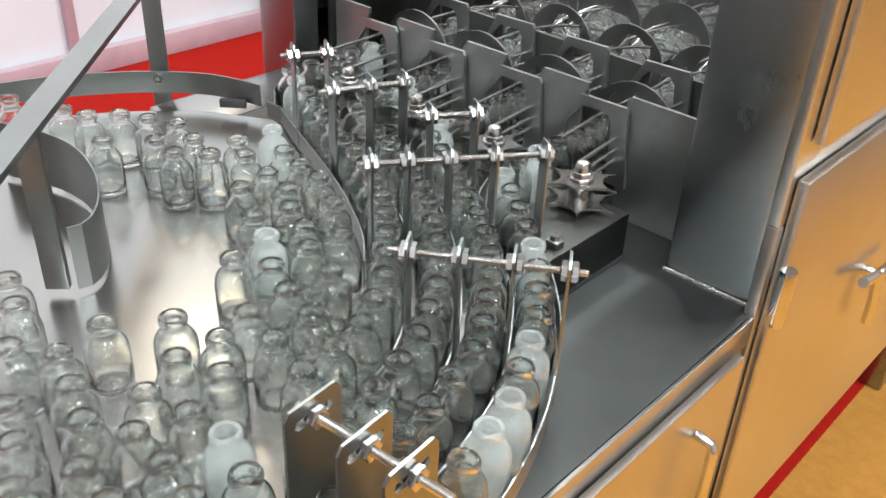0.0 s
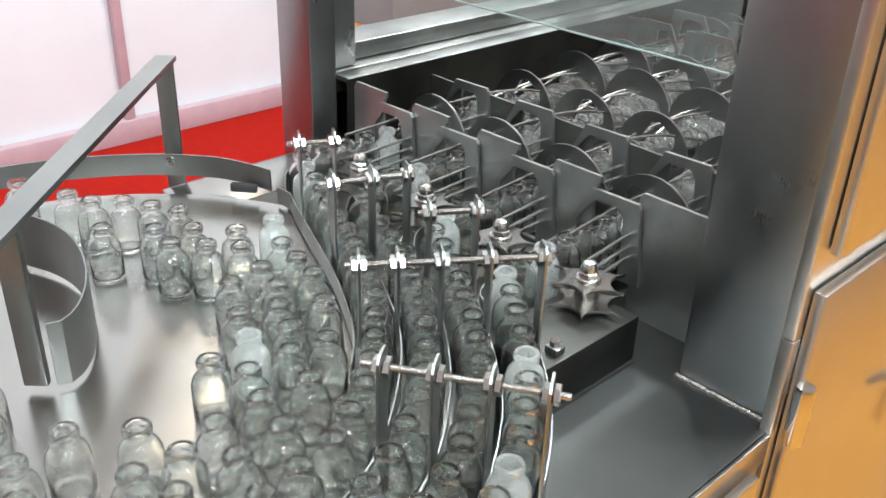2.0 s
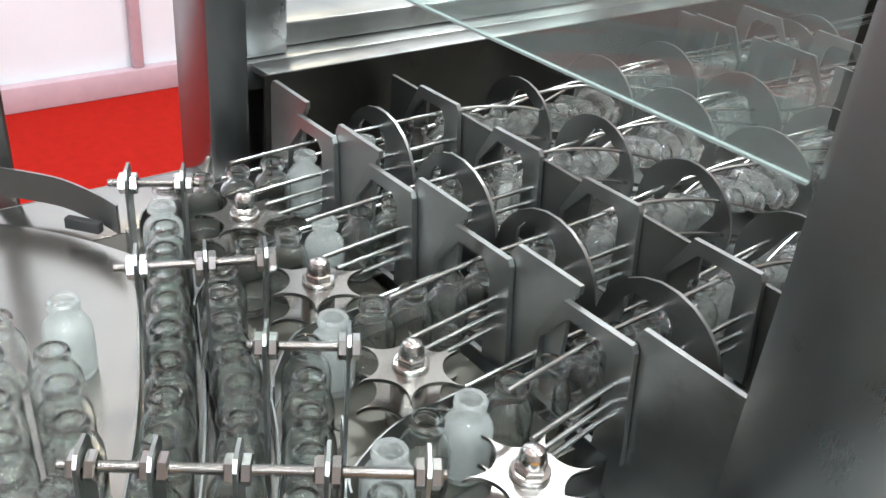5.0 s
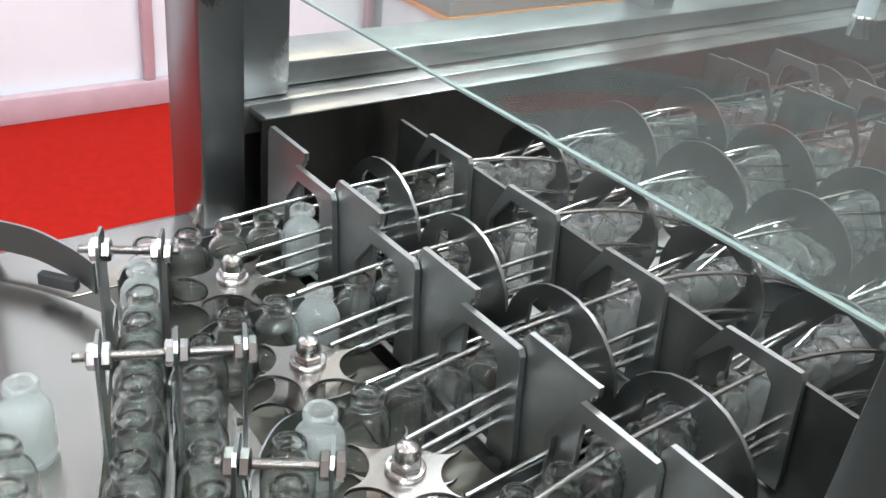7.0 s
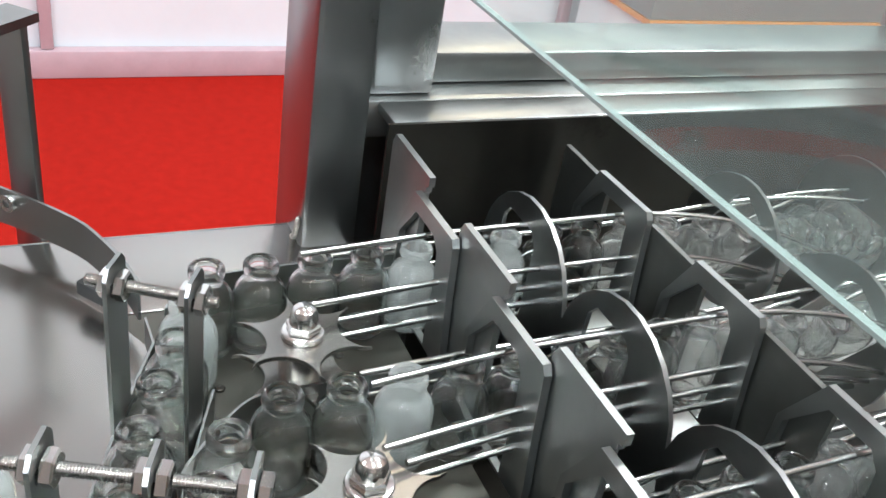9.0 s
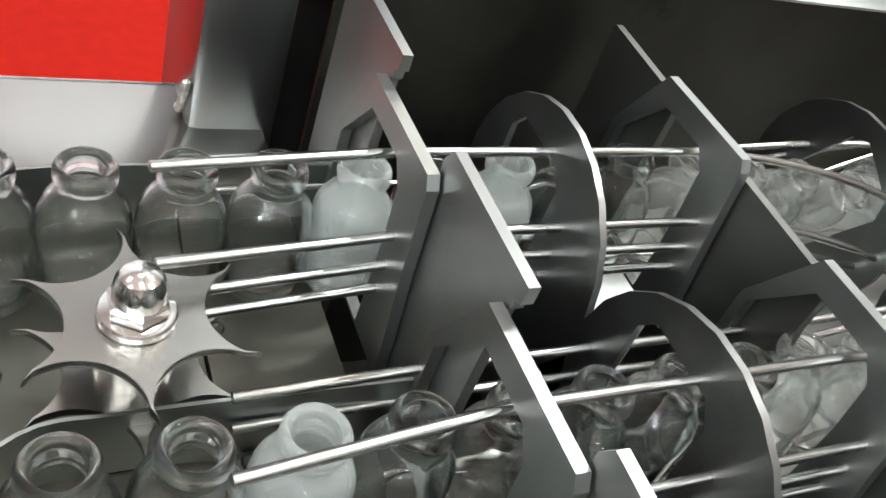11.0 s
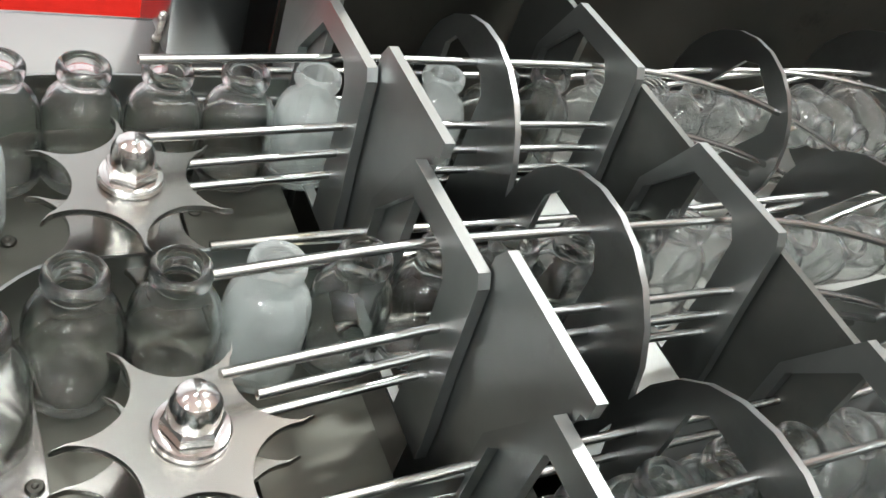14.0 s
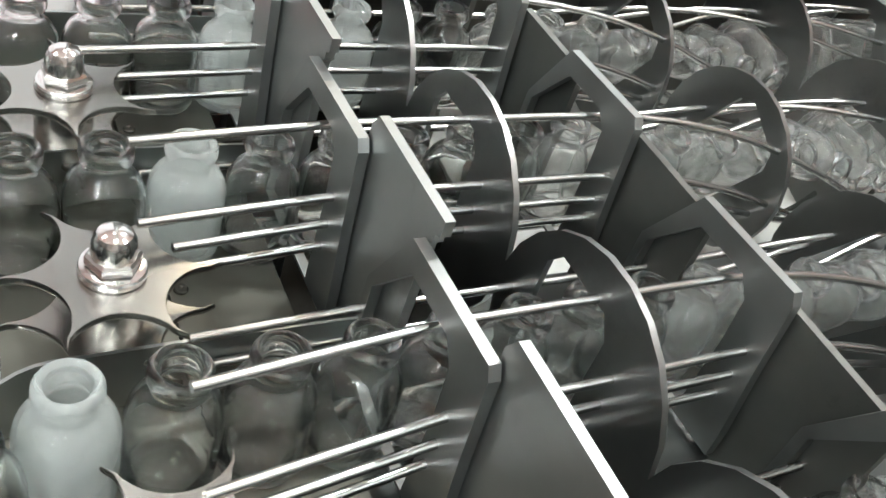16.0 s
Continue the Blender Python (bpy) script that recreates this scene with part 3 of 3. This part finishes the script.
guide = empty("lane_guide", 0.28, -0.15, ZB, label="bolted steel lane guides between rows of bottles", category="guide rail")
near_end = [(-0.060, -0.0765)]
STRIPS = [near_end + beside(LANE_A, -0.021, 0.03, 0.40), beside(LANE_A, 0.0205, 0.06, 0.56), beside(LANE_B, 0.0205, 0.03), beside(LANE_C, 0.0205, 0.03), beside(LANE_D, 0.0205, 0.05)]
for k, s in enumerate(STRIPS):
    world_part("strip", add_band(bmesh.new(), s, ZB + 0.004, 0.955, 0.0014), M_STRIP, guide, "thin upright steel guide strip")


for i, lane in enumerate((LANE_A, LANE_B, LANE_C, LANE_D)):
    p, d = curve_through(lane, 0.008)[1]
    q = (p.x + d.y * 0.021, p.y - d.x * 0.021)
    xc = -0.0555 + PITCH * i
    bend = [q, (q[0] - 0.014, q[1] + 0.009), (xc - 0.029, -0.036), (xc - 0.033, -0.005), (xc - 0.034, 0.05), (xc - 0.034, 0.092)]
    world_part("bend_strip", add_band(bmesh.new(), [tuple(v) for v, h in curve_through(bend, 0.006)], ZB + 0.001, 0.962, 0.0014), M_STRIP, guide, "bent steel strip beside the star wheel")


def threaded(bm, a, b, r):
    a, b = Vector(a), Vector(b)
    n = int((b - a).length / 0.0006)
    m = Matrix.Translation(a) @ (b - a).to_track_quat("Z", "Y").to_matrix().to_4x4()
    prof = [(0, 0)] + [(r if k % 2 else r * 0.82, (b - a).length * k / n) for k in range(n + 1)] + [(0, (b - a).length)]
    return add_lathe(bm, prof, 10, m)


def nut(bm, at, along, r, h):
    m = Matrix.Translation(at) @ Vector(along).to_track_quat("Z", "Y").to_matrix().to_4x4()
    return add_lathe(bm, [(r * 0.45, 0), (r * 0.86, 0), (r, h * 0.15), (r, h * 0.85), (r * 0.86, h), (r * 0.45, h)], 6, m)


ZR = 1.041
RODS = [
    ((0.017, -0.111), (0.047, -0.056), [0.20, 0.80]),
    ((0.125, -0.148), (0.163, -0.060), [0.13, 0.55, 0.93]),
    ((0.234, -0.116), (0.267, -0.064), [0.15, 0.88]),
    ((0.269, -0.228), (0.370, -0.083), [0.06, 0.24, 0.45, 0.68, 0.94]),
    ((0.384, -0.303), (0.505, -0.223), [0.10, 0.36, 0.63, 0.90]),
    ((0.470, -0.456), (0.580, -0.445), [0.10, 0.45, 0.74]),
]
for a, b, tabs in RODS:
    a3, b3 = Vector((*a, ZR)), Vector((*b, ZR))
    d = (b3 - a3).normalized()
    rod = world_part("threaded_rod", threaded(bmesh.new(), a3, b3, 0.0031), M_CHROME, guide, angle=50)
    turn = math.degrees(math.atan2(d.y, d.x))
    for u in tabs:
        p = a3.lerp(b3, u)
        wide = 0.011 if a[0] < 0.45 else 0.022
        out = [(-wide, -0.108), (wide, -0.108), (wide, 0.008), (wide - 0.004, 0.013), (-wide + 0.004, 0.013), (-wide, 0.008)]
        slot = [(-wide * 0.55, -0.0035), (wide * 0.55, -0.0035), (wide * 0.68, -0.001), (wide * 0.62, 0.0035), (-wide * 0.62, 0.0035), (-wide * 0.68, -0.001)]
        world_part("tab", add_plate(bmesh.new(), out, 0.002, Matrix.Translation(p) @ pose(0, 0, 0, 0, 0, turn - 90), slot), M_STRIP, guide, "upright steel tab plate")
        for s, h in ((0.002, 0.0055), (-0.0055, 0.0055)):
            world_part("nut", nut(bmesh.new(), p + d * (s + 0.0002), d, 0.0076, h), M_CHROME, guide, smooth=False)


# ---- star wheels ----
def star_outline(scale=1.0):
    """Six hooked points with round bays for the bottles between them."""
    out = []
    for k in range(6):
        mid = radians(60 * k + 30)
        c = Vector((0.0415 * math.cos(mid), 0.0415 * math.sin(mid)))
        for q in range(13):
            a = mid + math.pi + radians(58 - 116 * q / 12)
            out.append(((c.x + 0.0204 * math.cos(a)) * scale, (c.y + 0.0204 * math.sin(a)) * scale))
        tip = mid + radians(32.5)
        out.append((0.0396 * scale * math.cos(tip), 0.0396 * scale * math.sin(tip)))
    return out


def star_plate(z, t=0.003):
    """A star with its upper edge rounded off."""
    bm = bmesh.new()
    rings = [[bm.verts.new((x, y, z + dz)) for x, y in star_outline(f)] for f, dz in ((0.985, 0), (1, 0.0006), (1, t * 0.6), (0.985, t))]
    for a, b in zip(rings, rings[1:]):
        for k in range(len(a)):
            j = (k + 1) % len(a)
            bm.faces.new((a[k], a[j], b[j], b[k]))
    bm.faces.new(rings[0])
    bm.faces.new(rings[-1])
    return bm


def star_wheel(x, turn):
    e = empty("star_wheel", x, 0.0, 0.93, label="polished six-pointed steel star wheel with an acorn nut", category="star wheel", group="star wheels")
    e.rotation_euler = (0, 0, radians(turn))
    for nm, z in (("upper_plate", 0.0458), ("lower_plate", 0.0225)):
        part(nm, star_plate(z), M_STAR, e, angle=32)
    part("shaft", add_lathe(bmesh.new(), [(0, 0), (0.0145, 0), (0.0145, 0.0115), (0.0125, 0.013), (0.0125, 0.0452), (0, 0.0456)], 28), M_STAR, e)
    part("washer", add_lathe(bmesh.new(), [(0, 0.0489), (0.0117, 0.0489), (0.0121, 0.0494), (0.0121, 0.0515), (0.0115, 0.0523), (0.0100, 0.0526), (0, 0.0526)], 32), M_CHROME, e)
    bm = add_lathe(bmesh.new(), [(0, 0.0527), (0.0092, 0.0527), (0.0099, 0.0534), (0.0099, 0.0568), (0.0088, 0.0579), (0, 0.0579)], 6)
    nt_ob = part("acorn_nut", bm, M_CHROME, e, smooth=False)
    part("dome", add_lathe(bmesh.new(), [(0.0081, 0.0576), (0.0081, 0.0612), (0.0076, 0.0645), (0.0062, 0.0670), (0.0037, 0.0685), (0, 0.0690)], 24), M_CHROME, nt_ob)
    return e


for i, turn in enumerate((0, 27, 24, 2)):
    star_wheel(PITCH * i + 0.003, turn)

# ---- spray pipe over the far tracks ----
pipe = empty("spray_pipe", 0.020, 0.75, 1.10, label="pale plastic spray pipe hanging over the tracks", category="pipe")
part("tube", add_tube(bmesh.new(), [(0, 0, 0.02), (0.001, 0, 0.10), (0.004, 0.01, 0.30), (0.004, 0.03, 0.95)], 0.011, 14), M_WHITE, pipe, angle=60)
part("fitting", add_lathe(bmesh.new(), [(0.006, -0.004), (0.013, -0.004), (0.0135, 0.004), (0.0135, 0.018), (0.012, 0.0205), (0.006, 0.0205)], 18), M_CHROME, pipe, "ribbed pipe fitting")

# ---- guard pane ----
gp = empty("guard_pane", 0.14, 0.040, 1.192, label="clear guard pane hanging between the columns", category="glass pane")
ob = world_part("pane", box(-0.1525, 0.4325, 0.0385, 0.0415, 1.192, 2.04), M_PANE, gp, smooth=False)
world_part("edge", box(-0.1525, 0.4325, 0.0386, 0.0414, 1.1905, 1.1918), M_EDGE, gp, "pale greenish cut glass edge")
ob.visible_shadow = False

# ---- bottles ----
OUTER = [(0, 0.0014), (0.010, 0.0012), (0.0130, 0), (0.0153, 0.0008), (0.0164, 0.0030), (0.0166, 0.008), (0.0166, 0.0305), (0.0165, 0.0345), (0.0160, 0.0382), (0.0149, 0.0414), (0.0132, 0.0441), (0.0110, 0.0462), (0.0094, 0.0475), (0.0087, 0.0489), (0.0085, 0.0508), (0.0088, 0.0520), (0.0100, 0.0527), (0.0107, 0.0538), (0.0109, 0.0556), (0.0107, 0.0580), (0.0100, 0.0594), (0.0091, 0.0599)]
INNER = [(0.0081, 0.0597), (0.0072, 0.0586), (0.0068, 0.0560), (0.0067, 0.0500), (0.0074, 0.0478), (0.0094, 0.0460), (0.0118, 0.0437), (0.0136, 0.0410), (0.0148, 0.0375), (0.0154, 0.0335), (0.0155, 0.0280), (0.0155, 0.008), (0.0146, 0.0050), (0.0115, 0.0036), (0.007, 0.0042), (0, 0.0050)]
bottle_mesh = mesh_of("glass_bottle", add_lathe(bmesh.new(), OUTER + INNER, 28), M_GLASS, angle=60)
brightened_mesh = mesh_of("brightened_bottle", add_lathe(bmesh.new(), OUTER + INNER, 28), M_BRIGHTENED, angle=60)
frost_mesh = mesh_of("frosted_bottle", add_lathe(bmesh.new(), OUTER + INNER, 28), M_FROST, angle=60)


def bottle(m, frost=False, where=""):
    ob = new("frosted_bottle" if frost else "glass_bottle", frost_mesh if frost else brightened_mesh if "tipped" in where else bottle_mesh)
    ob.matrix_basis = m
    kind = "frosted milky glass bottle" if frost else "small clear open glass bottle"
    return tagged(ob, kind + " " + where, "bottle", "bottles " + where)


def stand(x, y, frost=False, where="on the turntable", z=ZB):
    return bottle(pose(x, y, z, 0, 0, random.uniform(0, 360)), frost, where)


FIELD_FAR = [(-0.185, -0.328), (-0.122, -0.299), (-0.091, -0.286), (-0.071, -0.262), (-0.042, -0.245), (-0.013, -0.230), (-0.024, -0.307), (0.010, -0.268), (0.032, -0.238), (0.046, -0.270), (0.072, -0.246), (0.064, -0.207), (0.067, -0.165), (0.098, -0.222), (0.116, -0.188), (0.144, -0.230), (0.150, -0.194), (0.184, -0.200), (0.150, -0.266), (0.181, -0.236), (0.211, -0.256), (0.230, -0.222), (0.200, -0.289), (0.245, -0.268), (0.279, -0.255)]
FIELD_MID = [(0.236, -0.302), (0.275, -0.288), (0.314, -0.298), (0.246, -0.344), (0.276, -0.328), (0.312, -0.340), (0.315, -0.380), (0.348, -0.346), (0.327, -0.413), (0.355, -0.387), (0.360, -0.435), (0.378, -0.473), (0.411, -0.468), (0.448, -0.480), (0.440, -0.514)]
FIELD_NEAR = [(0.154, -0.487), (0.190, -0.498), (0.265, -0.503), (0.255, -0.464), (0.284, -0.424), (0.325, -0.448), (0.235, -0.524), (0.292, -0.552), (0.302, -0.513), (0.328, -0.563), (0.343, -0.483), (0.338, -0.524), (0.370, -0.508), (0.363, -0.582), (0.375, -0.546), (0.405, -0.508), (0.410, -0.548)]


def settle(points, gap=0.0336):
    """Moves crowded places apart until no two bottles overlap."""
    P = [Vector(p) for p in points]
    for _ in range(60):
        for i in range(len(P)):
            for j in range(i):
                d = P[i] - P[j]
                if 0 < d.length < gap:
                    push = d.normalized() * (gap - d.length) * 0.5
                    P[i] += push
                    P[j] -= push
    return [tuple(p) for p in P]


FIELD = settle(FIELD_FAR + FIELD_MID + FIELD_NEAR)
for k, p in enumerate(FIELD):
    stand(*p, frost=k in (12, 25, 37), z=ZB + 0.0004)

for lane, milky in ((LANE_A, (1,)), (LANE_B, ()), (LANE_C, ()), (LANE_D, (0, 4, 8, 10, 11))):
    for k, (p, d) in enumerate(curve_through(lane, 0.0336)):
        off = random.uniform(-0.0015, 0.0015)
        stand(p.x - d.y * off, p.y + d.x * off, k in milky, "in a guide lane", ZB + 0.0006)

for i, (y0, milky) in enumerate(((-0.010, (3, 5)), (-0.026, (2,)), (-0.023, (0,)), (-0.030, (1,)))):
    for k in range(30):
        y = y0 + 0.0335 * k
        th = twist(y)
        sh = -0.008 * min(1, max(0, (y - 0.1) / 0.14))
        low = 0.003 * min(1, max(0, (y - 0.2) / 0.1))
        bottle(Matrix.Translation((lane_x(i) + sh, y, ZC - low)) @ pose(0, 0, 0, random.uniform(-3, 3) * (k > 4), math.degrees(th) + random.uniform(-4, 4) * (k > 4)) @ pose(0, 0, -0.0315, 0, 0, random.uniform(0, 360)), k in milky, "tipped over in a feed track" if y > 0.24 else "upright in a feed track")
